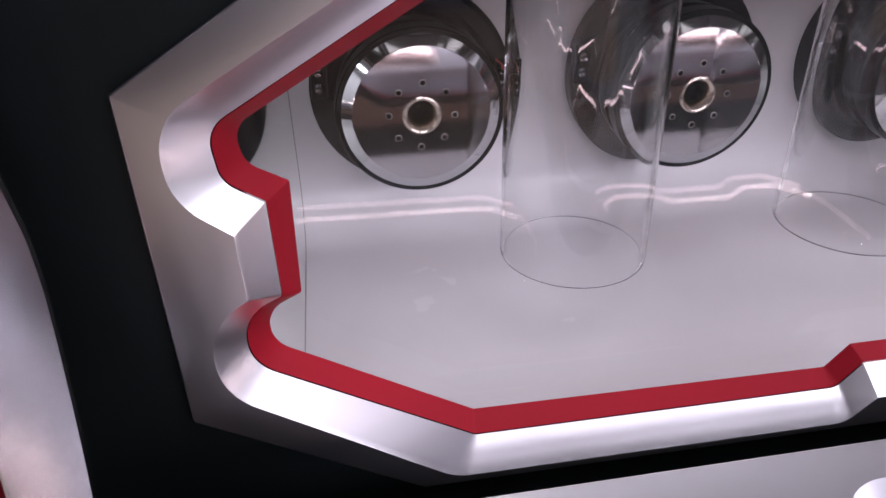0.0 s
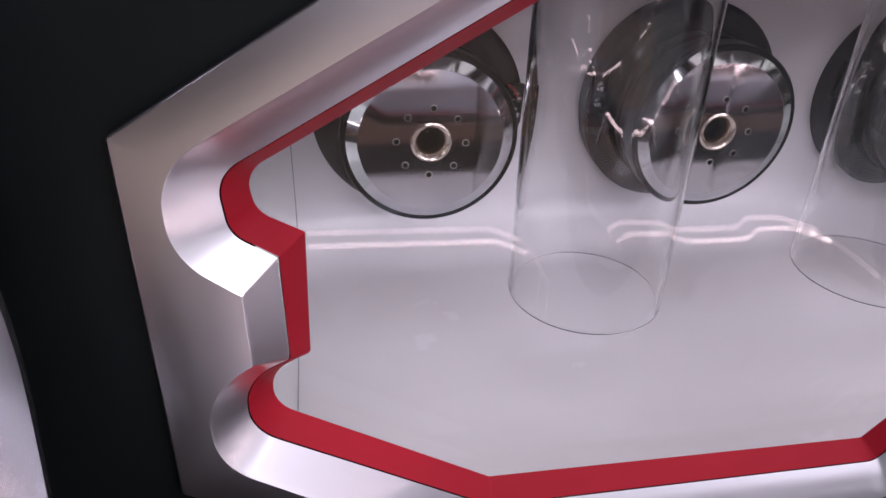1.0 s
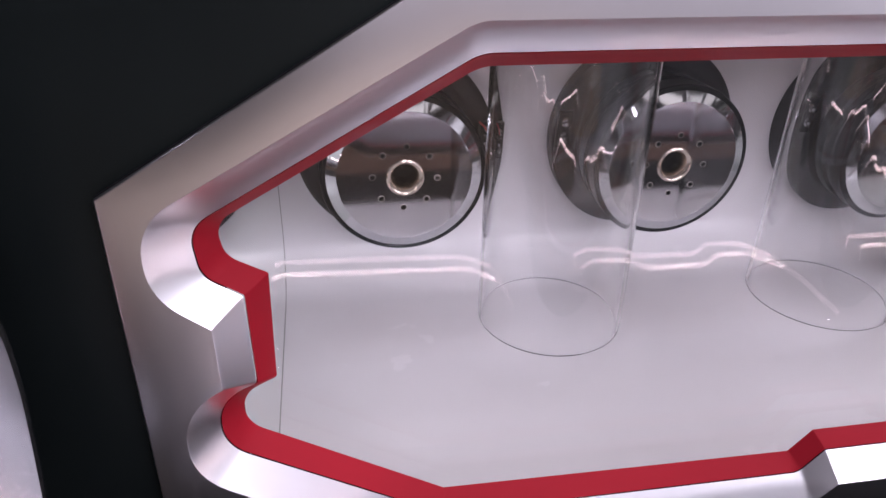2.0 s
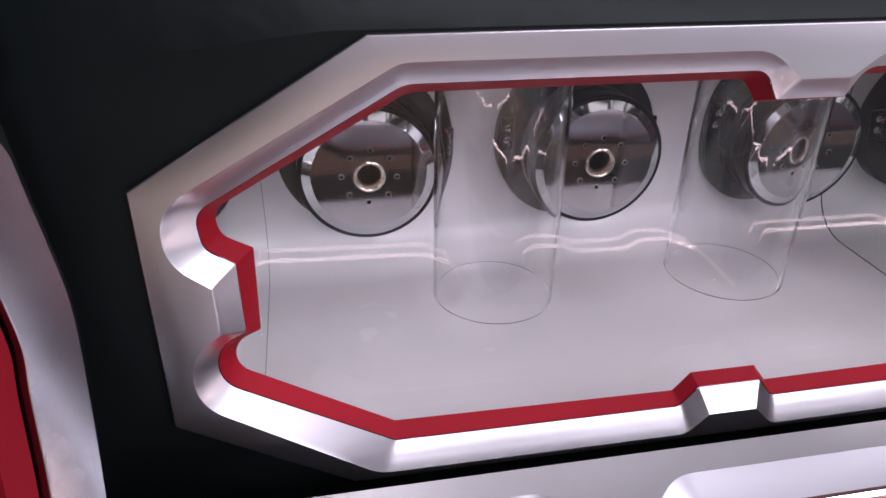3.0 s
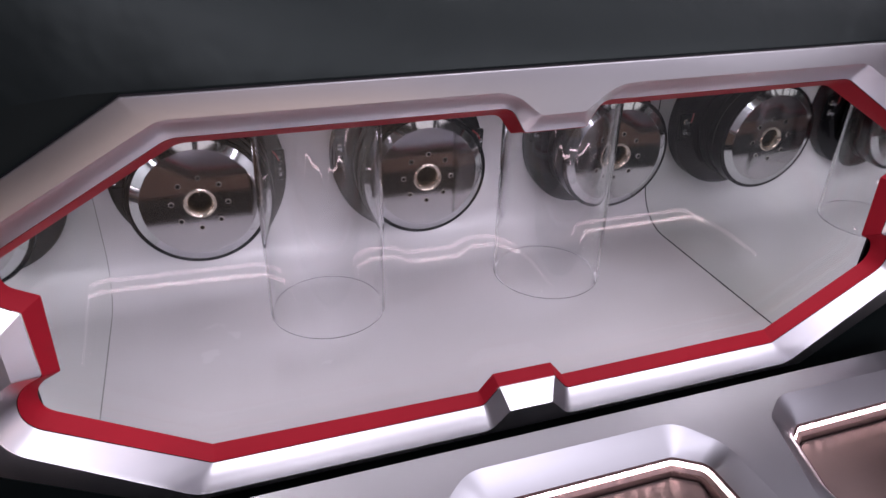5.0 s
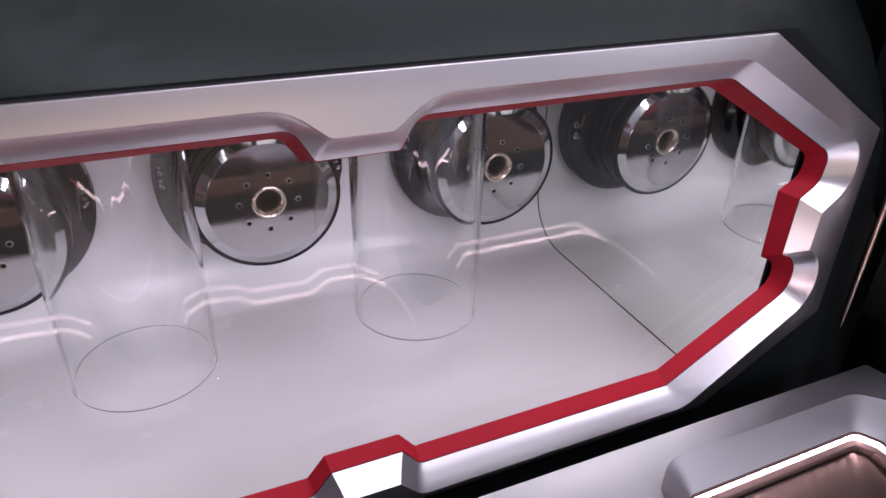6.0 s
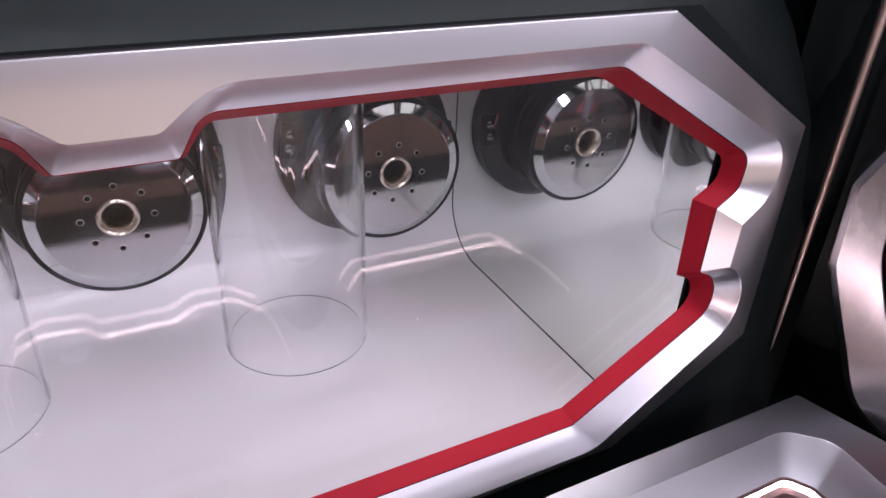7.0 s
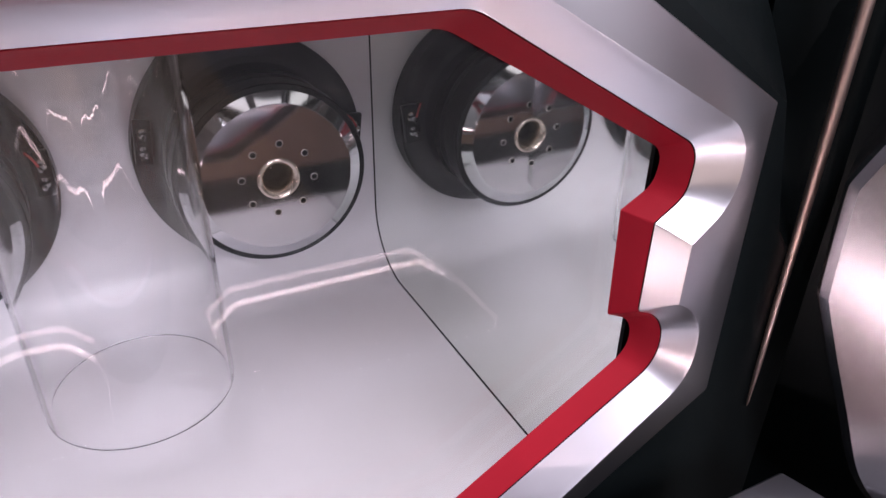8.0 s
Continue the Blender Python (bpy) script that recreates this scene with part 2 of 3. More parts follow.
area_lamp("unseen_hall_lamp", pose(2.3, -0.7, 1.72), 1.0, 0.6, 1.0 * HALL_WATTS, (0.915, 0.85, 1.0))
area_lamp("unseen_hall_lamp", pose(1.2, -1.35, 1.72), 1.2, 0.5, 0.11 * HALL_WATTS, (0.915, 0.85, 1.0))

# ---- display window frame ----
Y1, Y2, Y3 = -0.405, -0.389, -0.372
# right half of each contour from the top notch to the bottom bump: x, z, radius
EDGE_3 = [(.036, .206, .002), (.050, .2258, .013), (.329, .2258, .03), (.4825, .139, .016), (.479, .117, .016), (.4555, .1035, .002),
          (.458, .0235, .003), (.4815, .012, .02), (.4815, -.014, .022), (.344, -.099, .002), (.053, -.103, .003), (.036, -.0815, .002)]
EDGE_2 = [(.031, .214, .003), (.045, .2382, .018), (.334, .2382, .03), (.4945, .145, .02), (.4915, .1135, .018), (.4695, .0985, .002),
          (.469, .033, .003), (.4945, .0215, .03), (.4955, -.0175, .03), (.346, -.109, .010), (.052, -.1105, .012), (.034, -.088, .002)]
EDGE_1 = [(.022, .2335, .010), (.051, .257, .05), (.338, .257, .03), (.5165, .1565, .045), (.5168, .1112, .040), (.4875, .087, .001),
          (.487, .043, .001), (.5132, .0275, .045), (.5138, -.0275, .045), (.3635, -.133, .04), (.048, -.134, .02), (.026, -.111, .001)]
OUTER = [(.361, .2765, .002), (.534, .172, .002), (.536, -.047, .004), (.387, -.140, .004)]


def both_halves(half):
    return half + [(-x, z, r) for x, z, r in reversed(half)]


def at_depth(loop, y):
    return [(x, y, z) for x, z in loop]


def slope_depth(loop, share, sink=0.0):
    """A loop part of the way down the bevel; the bevel is shallower along the top edge."""
    out = []
    for x, z in loop:
        k = min(max((z - 0.15) / 0.06, 0), 1)
        y2 = Y2 - 0.0035 * k * k * (3 - 2 * k)
        out.append((x, Y1 + (y2 - Y1) * share + sink, z))
    return out


def window_frame():
    thing = root("display_window_frame", "satin silver bezel with red inner trim, fixed to the black wall", "frame")
    e1, e2, e3 = (rounded(both_halves(e), 8) for e in (EDGE_1, EDGE_2, EDGE_3))
    out = rounded(both_halves(OUTER), 3)
    bm = bmesh.new()
    # the slope is hollow along the top: steep at the face, flatter towards the trim
    hollow = []
    for across, down in ((0.12, 0.19), (0.26, 0.37), (0.42, 0.55), (0.6, 0.73), (0.8, 0.89)):
        row = []
        for a, b in zip(e1, e2):
            at = [(a[0] + (b[0] - a[0]) * across, a[1] + (b[1] - a[1]) * across)]
            k = 0.12 + 0.40 * min(max((a[1] - 0.10) / 0.08, 0), 1)
            row += slope_depth(at, across + (down - across) * k)
        hollow.append(row)
    loft(bm, [at_depth(e1, Y1), at_depth(grow(e1, -0.0008), Y1 + 0.0006)] + hollow + [slope_depth(e2, 1.0)])
    plate_with_holes(bm, [at_depth(grow(out, -0.0016), Y1), at_depth(e1, Y1)])
    loft(bm, [at_depth(grow(out, -0.0016), Y1), at_depth(grow(out, -0.0010), Y1 + 0.0001), at_depth(grow(out, -0.0004), Y1 + 0.0005), at_depth(grow(out, -0.0001), Y1 + 0.0010), at_depth(out, Y1 + 0.0016)])
    part("bezel", bm, SILVER, thing, "satin silver bevelled bezel", 22)
    # the bezel's silver side lies in shade; that shade is painted as dark colour
    bm = bmesh.new()
    loft(bm, [at_depth(out, Y1 + 0.0016), at_depth(out, -0.381)])
    part("edge", bm, SHADE_AND_TRAY, thing, "outer side of the silver bezel, shade painted dark", 22)
    bm = bmesh.new()
    lip = grow(e2, -0.0008)
    mid = [((a[0] + b[0]) / 2, (a[1] + b[1]) / 2) for a, b in zip(lip, e3)]
    loft(bm, [slope_depth(e2, 1.0, 0.003), slope_depth(lip, 1.0, 0.0005), at_depth(grow(mid, 0.0006), (Y2 + Y3) / 2 - 0.0012), at_depth(grow(e3, 0.0006), Y3 - 0.0012), at_depth(e3, Y3), at_depth(grow(e3, 0.002), Y3 + 0.001)])
    part("trim", bm, RED, thing, "satin red padded trim", 28)
    bm = bmesh.new()
    lower = [(-0.4835, -0.195), (0.4835, -0.195), (0.4835, -0.033), (0.350, -0.1150), (-0.350, -0.1150), (-0.4835, -0.033)]
    upper = [(-0.4835, 0.268), (0.4835, 0.268), (0.4835, 0.158), (0.336, 0.2420), (-0.336, 0.2420), (-0.4835, 0.158)]
    band = [(-0.4830, -0.145), (0.4830, -0.145), (0.4830, -0.034), (0.350, -0.1155), (-0.350, -0.1155), (-0.4830, -0.034)]
    for pts in (lower, upper):
        loft(bm, [at_depth(pts, -0.3640), at_depth(pts, -0.3624)])
        cap(bm, at_depth(pts, -0.3640)), cap(bm, at_depth(pts, -0.3624))
    for side in (-1, 1):
        x0, x1 = sorted((side * 0.4840, side * 0.53))
        box(bm, x0, x1, -0.3640, -0.3400, -0.08, 0.20)
    part("backing", bm, BLACK_RUBBER, thing, "black inner face of the bezel")
    bm = bmesh.new()
    plate_with_holes(bm, [at_depth(band, -0.3621)])
    part("inner_board", bm, SEAL, thing, "brown fibreboard on the inner face")
    return thing


window_frame()

# ---- acrylic pane and white enclosure behind it ----
CX, BACK, FLOOR_Z, TOP_Z, COVE = 0.483, 0.1235, -0.1955, 0.262, 0.08


def enclosure():
    thing = root("subwoofer_enclosure", "white acrylic box with coved back and mirrored ends", "speaker enclosure")
    prof = [(-0.36, FLOOR_Z)]
    for k in range(17):
        a = math.pi / 2 * k / 16
        prof.append((BACK - COVE + COVE * math.sin(a), FLOOR_Z + COVE - COVE * math.cos(a)))
    prof.append((BACK, TOP_Z))
    bm = bmesh.new()
    w = CX + 0.004
    back = [(y + 0.006, z) if i > 12 else (y, z - 0.006) for i, (y, z) in enumerate(prof)]
    for pts in (prof, back):
        loft(bm, [[(-w, y, z) for y, z in pts], [(w, y, z) for y, z in pts]], closed=False)
    part("liner", bm, WHITE, thing, "glossy white coved floor and back", 40)
    boxed("top_panel", WHITE, thing, (-w, w, -0.36, BACK, TOP_Z, TOP_Z + 0.006))
    for s in (-1, 1):
        x0, x1 = sorted((s * CX, s * (CX + 0.003)))
        boxed("end_mirror", MIRROR, thing, (x0, x1, -0.3615, BACK, FLOOR_Z, TOP_Z), label="mirrored end panel")
        # black joint line along the foot and back of each mirror
        bm = bmesh.new()
        x0, x1 = sorted((s * (CX - (0.0009 if s > 0 else 0.0006)), s * CX))
        loops = []
        for x in (x0, x1):
            loops.append([(x, y, z) for y, z in prof])
        inner = [(y, z + 0.0008) if i < 2 else (y - 0.0008 * math.sin(math.pi / 2 * min(i - 1, 16) / 16), z + 0.0008 * math.cos(math.pi / 2 * min(i - 1, 16) / 16)) for i, (y, z) in enumerate(prof)]
        loft(bm, [loops[0], [(x0, y, z) for y, z in inner], [(x1, y, z) for y, z in inner], loops[1]], closed=False)
        part("joint", bm, BLACK_RUBBER if s > 0 else JOINT_GREY, thing, "thin dark joint" if s > 0 else "thin grey joint")
    # unseen tray and panels, added so the chrome rims reflect dark and bright
    boxed("light_tray", SHADE_AND_TRAY, thing, (-0.475, 0.475, -0.330, -0.225, TOP_Z - 0.008, TOP_Z - 0.001), label="unseen dark tray, added for reflections in the rims")
    for k in range(6):
        x = -0.395 + 0.158 * k
        boxed("light_panel", LED_INNER, thing, (x - 0.062, x + 0.062, -0.308, -0.262, TOP_Z - 0.013, TOP_Z - 0.0085), 0.001, "assumed white light panel, out of view")
    return thing


enclosure()
# added lamps for the assumed panels, stronger for their length at the ends
for x, length, share in ((-0.37, 0.2, 0.34), (0.0, 0.5, 0.44), (0.38, 0.2, 0.54)):
    inner_lamp = area_lamp("enclosure_lamp", pose(x, -0.285, TOP_Z - 0.0145), length, 0.05, share * STRIP_WATTS, (0.97, 0.885, 0.975))
    inner_lamp.data.spread = radians(100)
pane = boxed("window_pane", GLASS, None, (-0.4835, 0.4835, -0.3615, -0.3415, FLOOR_Z + 0.001, TOP_Z - 0.001))
tagged(pane, "thick clear acrylic pane in the display window", "window pane")
pane.visible_shadow = False

# ---- speaker motors ----
R_PLATE, R_RING, R_BOOT, R_BASE = 0.0780, 0.0900, 0.0970, 0.126


def speaker_motor():
    thing = root("speaker_motor", "subwoofer motor with polished steel back plate and black body", "speaker", "three speaker motors")
    bm = bmesh.new()
    lathe(bm, [(0.0215, 0.001), (0.0222, 0.0), (R_PLATE, 0.0)], seg=96)
    part("back_plate", bm, STEEL, thing, "polished machined steel plate")
    bm = bmesh.new()
    lathe(bm, [(R_PLATE, 0.0), (R_PLATE + 0.0008, 0.0002), (R_RING + 0.0006, 0.0058), (R_RING + 0.0010, 0.0080), (R_RING, 0.022)], seg=96)
    part("bevel_ring", bm, CHROME, thing, "chrome bevelled rim", 10)
    bm = bmesh.new()
    lathe(bm, [(R_RING, 0.0080), (R_BOOT - 0.001, 0.0070), (R_BOOT, 0.0085), (R_BOOT, 0.030), (R_BOOT - 0.003, 0.034), (R_BOOT - 0.006, 0.036), (R_BOOT - 0.006, 0.050),
               (R_BOOT - 0.002, 0.053), (R_BOOT - 0.002, 0.070), (R_BOOT - 0.006, 0.074), (R_BOOT - 0.012, 0.080), (R_BOOT - 0.012, 0.095)], seg=96)
    part("rubber_boot", bm, BLACK_RUBBER, thing, "black rubber magnet cover")
    bm = bmesh.new()
    lathe(bm, [(0.07, 0.085), (0.098, 0.086), (0.104, 0.092), (R_BASE - 0.006, 0.094), (R_BASE, 0.099), (R_BASE, BACK)], seg=96)
    part("basket", bm, BLACK_GLOSS, thing, "glossy black basket flange")
    bm = bmesh.new()
    lathe(bm, [(0.0226, 0.0006), (0.0220, -0.0010), (0.0200, -0.0018), (0.0180, -0.0010), (0.0155, 0.0020), (0.0135, 0.0070), (0.0124, 0.014), (0.0122, 0.03)], seg=48)
    part("vent", bm, BRASS, thing, "flared brass-toned vent")
    bm = bmesh.new()
    lathe(bm, [(0.0123, 0.0295), (0.0005, 0.03)], seg=32)
    part("vent_bore", bm, BORE_SHADE, thing)
    for k in range(8):
        a = math.pi / 4 * k
        at = (0.0376 * math.cos(a), 0.0, 0.0376 * math.sin(a))
        bm = bmesh.new()
        lathe(bm, [(0.0039, 0.0002), (0.0037, -0.0005), (0.0034, -0.0006), (0.0032, -0.0002)], seg=16, at=at)
        rim = part("bolt_hole", bm, RIM, thing)
        # no hole is cut; a dark disc paints the shade inside it
        bm = bmesh.new()
        lathe(bm, [(0.0033, -0.0005), (0.0001, -0.0004)], seg=12, at=at)
        part("bore", bm, BORE_SHADE, rim)
    for s in (-1, 1):
        x0, x1 = sorted((s * 0.1035, s * 0.1235))
        boxed("terminal_block", BLACK_RUBBER, thing, (x0, x1, 0.0885, 0.0965, -0.010, 0.038), 0.0015, "black terminal block")
        for dz, mat in ((0.020, BRASS), (0.001, CHROME)):
            bm = bmesh.new()
            at = (s * 0.1135, 0.0, dz + 0.004)
            lathe(bm, [(0.0001, 0.074), (0.0030, 0.0742), (0.0036, 0.076), (0.0036, 0.084), (0.0046, 0.085), (0.0046, 0.0945)], seg=16, at=at)
            post = part("terminal", bm, CHROME, thing, "metal binding post")
            bm = bmesh.new()
            lathe(bm, [(0.0047, 0.086), (0.0058, 0.087), (0.0058, 0.093), (0.0047, 0.0945)], seg=16, at=at)
            part("collar", bm, mat, post)
            if s > 0 and mat is BRASS:
                bm = bmesh.new()
                x, z = at[0], at[2]
                sweep(bm, [(x, 0.078, z), (x - s * 0.002, 0.076, z + 0.004), (x - s * 0.006, 0.078, z + 0.011), (x - s * 0.012, 0.084, z + 0.015)], 0.0012)
                part("lead_wire", bm, WIRE, thing, "red lead wire")
    return thing


motor = speaker_motor()
motor.matrix_basis = pose(0, 0, 0, 0, 2.0, 0)
for x, turn in ((-0.33, 3.0), (0.33, 6.5)):
    copy_thing(motor, pose(x, 0, 0, 0, turn, 0))

# ---- clear port tubes hanging from the top of the enclosure ----
TUBE_Y, TUBE_Z, TUBE_R = -0.0995, -0.134, 0.081


def port_tube(x):
    bm = bmesh.new()
    r0, r1 = TUBE_R - 0.004, TUBE_R
    lathe(bm, [(r0, TOP_Z - 0.001), (r1, TOP_Z - 0.001), (r1, TUBE_Z + 0.0006), (r1 - 0.0006, TUBE_Z), (r0 + 0.0006, TUBE_Z), (r0, TUBE_Z + 0.0006), (r0, TOP_Z - 0.001)], axis="z", seg=96)
    ob = part("port_tube", bm, TUBE, None)
    ob.matrix_basis = pose(x, TUBE_Y, 0)
    ob.visible_shadow = False
    return tagged(ob, "clear acrylic tube standing inside the white enclosure", "tube", "pair of clear tubes")


for x in (-0.1773, 0.162):
    port_tube(x)

# ---- black wall round the window ----
WALL_Y = -0.399


def wall_black():
    hole = grow([(x, z) for x, z, rad in both_halves(OUTER)], -0.01)
    bm = bmesh.new()
    w = 0.9
    top = [(w, -0.30), (0.625, 0.016), (0.605, 0.040), (0.590, 0.057), (0.575, 0.075), (0.549, 0.168), (0.388, 0.2780), (-0.388, 0.2785), (-0.596, 0.255), (-w, 0.14)]
    rim = [(w, -0.95)] + top + [(-w, -0.95)]
    plate_with_holes(bm, [at_depth(rim, WALL_Y), at_depth(hole, WALL_Y)])
    loft(bm, [at_depth(hole, WALL_Y), at_depth(hole, WALL_Y + 0.012)])
    tagged(part("wall_black", bm, BLACK_VINYL, None, angle=50), "black vinyl-covered wall panel", "wall", kind="structure")
    # upper part leans back above a rounded crease
    bm = bmesh.new()
    fine = []
    for (xa, za), (xb, zb) in zip(top, top[1:]):
        fine += [(xa + (xb - xa) * k / 8, za + (zb - za) * k / 8) for k in range(8)]
    fine.append(top[-1])
    rows = []
    for dy, dz in ((0, 0), (0.002, 0.005), (0.006, 0.013), (0.013, 0.026), (0.024, 0.045), (0.045, 0.077), (0.11, 0.15), (0.30, 0.28)):
        row = []
        for x, z in fine:
            k = min(max((x + 0.62) / 0.62, 0), 1) * (1 - min(max((x - 0.585) / 0.035, 0), 1))
            row.append((x, WALL_Y + dy * k * k * (3 - 2 * k), z + dz))
        rows.append(row)
    rows.append([(x, y + (0.14 if x < 0.6 else 0), 0.62) for x, y, z in rows[-1]])
    loft(bm, rows, closed=False)
    return tagged(part("wall_upper", bm, UPPER_VINYL, None, angle=50), "charcoal vinyl wall leaning back above the window", "wall", kind="structure")


wall_black()

# ---- side walls with round speaker frames ----
SIDE_X, SIDE_Y, SIDE_TURN = 0.57, -0.45, 30.0


def side_pose(s):
    """Local x runs towards the viewer along the side wall, local y out of it into the room (mirrored on the other side)."""
    a = radians(SIDE_TURN)
    ux = Vector((s * math.sin(a), -math.cos(a), 0))
    n = Vector((-s * math.cos(a), -math.sin(a), 0))
    m = Matrix((ux, n, Vector((0, 0, 1)))).transposed().to_4x4()
    m.translation = (s * SIDE_X, SIDE_Y, 0)
    return m


SIDE_OUT = {-1: [(.017, .268, .004), (.0055, .195, .05), (-.002, .127, .011), (-.0005, .085, .05), (.0095, .034, .05), (.025, -.027, .05), (.0365, -.067, .05), (.062, -.098, .05), (.110, -.114, .05),
                 (.32, -.114, .04), (.39, .06, .04), (.32, .272, .02)],
            1: [(.048, .262, .004), (.0125, .184, .05), (-.011, .128, .011), (-.0078, .051, .011), (.008, .010, .05), (.024, -.028, .05), (.044, -.0745, .05), (.066, -.0985, .05), (.105, -.117, .05),
                (.32, -.116, .04), (.39, .06, .04), (.32, .272, .02)]}
SIDE_IN = {-1: [(.064, .232, .01), (.052, .165, .05), (.0475, .110, .05), (.053, .075, .05), (.066, .014, .05), (.078, -.024, .05), (.092, -.046, .05), (.112, -.060, .04), (.145, -.066, .03),
                (.28, -.062, .06), (.335, .06, .06), (.28, .236, .05)],
           1: [(.064, .222, .01), (.037, .150, .05), (.029, .105, .05), (.031, .072, .05), (.049, .022, .05), (.064, -.010, .05), (.077, -.034, .05), (.094, -.056, .04), (.130, -.074, .03),
               (.28, -.074, .06), (.345, .06, .06), (.28, .240, .05)]}


def side_frame(s):
    m = side_pose(s)

    def at(loop, d):
        """The frame flares out into the room towards its foot."""
        return [tuple(m @ Vector((u, d + (0.16 if s < 0 else 0.02) * max(0.09 - z, 0) ** 2 / (max(0.09 - z, 0) + 0.03), z))) for u, z in loop]

    thing = root("side_speaker_frame", "satin silver frame with red ring round a dark speaker", "speaker frame", "two side frames")
    out, inn = smooth_loop(SIDE_OUT[s]), smooth_loop(SIDE_IN[s])
    # the bevel is wider along the top edge
    ridge = [(u, z - 0.020 * min(max((z - 0.225) / 0.03, 0), 1)) for u, z in grow(out, -0.008)]
    bm = bmesh.new()
    loft(bm, [at(out, -0.076), at(out, -0.006), at(grow(out, -0.002), -0.001), at(ridge, 0.004), at([((a[0] + b[0]) / 2, (a[1] + b[1]) / 2) for a, b in zip(ridge, inn)], 0.004), at(grow(inn, 0.0008), 0.004), at(inn, 0.0034), at(inn, -0.01)])
    part("bezel", bm, SILVER_SIDE_DIM, thing, "satin silver bezel", 12)
    bm = bmesh.new()
    loft(bm, [at(grow(inn, -0.002), -0.006), at(grow(inn, -0.004), -0.002), at(grow(inn, -0.025), -0.003), at(grow(inn, -0.028), -0.008), at(grow(inn, -0.028), -0.014)])
    part("trim", bm, RED, thing, "red padded ring", 40)
    if s < 0:
        # rolled rail that runs from the frame's peak across the ring
        bm = bmesh.new()
        rows = []
        for u, top, foot in ((.017, .2680, .2480), (.034, .2695, .2385), (.050, .2668, .2275), (.065, .2632, .2170), (.083, .2580, .2050), (.11, .2500, .1880), (.15, .2380, .1640)):
            reach = min((u - .017) / .04, 1.0)
            rows.append([tuple(m @ Vector((u, d0 + (d1 - d0) * reach, top + (foot - top) * k))) for k, d0, d1 in
                         ((0, -.02, -.02), (0, -.004, -.002), (.06, 0, .006), (.16, .003, .011), (.30, .004, .009), (.45, .004, .007), (.62, .004, .010), (.80, .004, .014), (.93, .003, .011), (1, -.001, .003), (1, -.02, -.02))])
        ends = loft(bm, rows)
        bm.faces.new(ends[0]), bm.faces.new(ends[-1])
        part("top_rail", bm, SILVER_SIDE_DIM, thing, "rolled silver rail across the ring", 60)
    # dark cone behind the ring
    centre = (0.19, 0.095)
    bm = bmesh.new()
    rings = []
    base = grow(inn, -0.024)
    for k, d in ((1.0, -0.0125), (0.94, -0.0145), (0.84, -0.0155), (0.78, -0.012), (0.72, -0.015), (0.3, -0.050), (0.28, -0.042), (0.02, -0.034)):
        rings.append(at([(centre[0] + (u - centre[0]) * k, centre[1] + (z - centre[1]) * k) for u, z in base], d))
    loft(bm, rings)
    part("cone", bm, BLACK_RUBBER, thing, "black speaker cone", 60)
    # plain white print on the cone
    for u0, u1, z0, z1, tilt in ((0.094, 0.100, 0.045, 0.075, 25), (0.104, 0.110, 0.040, 0.066, 25), (0.108, 0.122, 0.028, 0.031, 0), (0.076, 0.096, 0.174, 0.1765, -24)):
        bm = bmesh.new()
        box(bm, u0, u1, -0.0150, -0.0125, z0, z1)
        mid = Vector(((u0 + u1) / 2, 0, (z0 + z1) / 2))
        bm.transform(m @ Matrix.Translation(mid) @ Matrix.Rotation(radians(tilt), 4, "Y") @ Matrix.Translation(-mid))
        part("print_bar", bm, WHITE_PRINT, thing, "plain white print")
    return thing


for s in (-1, 1):
    side_frame(s)
    m = side_pose(s)
    bm = bmesh.new()
    vs = [tuple(m @ Vector(p)) for p in ((-0.085, -0.075, -0.95), (0.75, -0.075, -0.95), (0.75, -0.075, 0.42), (-0.085, -0.075, 0.42))]
    us = [tuple(m @ Vector(p)) for p in ((-0.085, -0.10, -0.95), (0.75, -0.10, -0.95), (0.75, -0.10, 0.42), (-0.085, -0.10, 0.42))]
    loft(bm, [us, vs])
    cap(bm, vs), cap(bm, us)
    tagged(part("wall_side", bm, BLACK_VINYL, None), "black vinyl side wall", "wall", kind="structure")
# padded block above the left frame
m = side_pose(-1)
bm = bmesh.new()
box(bm, 0.008, 0.40, -0.076, 0.0, 0.274, 0.337, 0.010)
bm.transform(m)
tagged(part("padded_block", bm, DARK_GREY, None, angle=50), "dark grey padded block above the side frame", "trim panel")
# metal trim rod at the corner of the wall
bm = bmesh.new()
lathe(bm, [(0.0001, -0.088), (0.0010, -0.084), (0.0021, -0.05), (0.0028, 0.0), (0.0042, 0.15), (0.0046, 0.33)], axis="z", seg=16)
ob = part("trim_rod", bm, ROD, None)
ob.matrix_basis = pose(0.5925, -0.402, 0)
tagged(ob, "thin copper-toned metal trim rod on the black wall", "trim")

# ---- console with lit cutouts ----
CON_Y, CON_Z, CON_SLOPE = -0.465, -0.087, 5.5
CONSOLE = Matrix.Translation((0, CON_Y, CON_Z)) @ Matrix(((1, 0, 0, 0), (0, -math.cos(radians(CON_SLOPE)), -math.sin(radians(CON_SLOPE)), 0), (0, -math.sin(radians(CON_SLOPE)), math.cos(radians(CON_SLOPE)), 0), (0, 0, 0, 1)))
HOLE_A = [(-.112, .0275, .044), (.124, .0275, .044), (.160, .068, .044), (.170, .140, .025), (.164, .200, .025), (.130, .262, .020), (.072, .266, .020), (.042, .236, .020),
          (-.048, .238, .020), (-.066, .268, .020), (-.126, .274, .020), (-.158, .220, .025), (-.162, .140, .025), (-.150, .062, .037)]
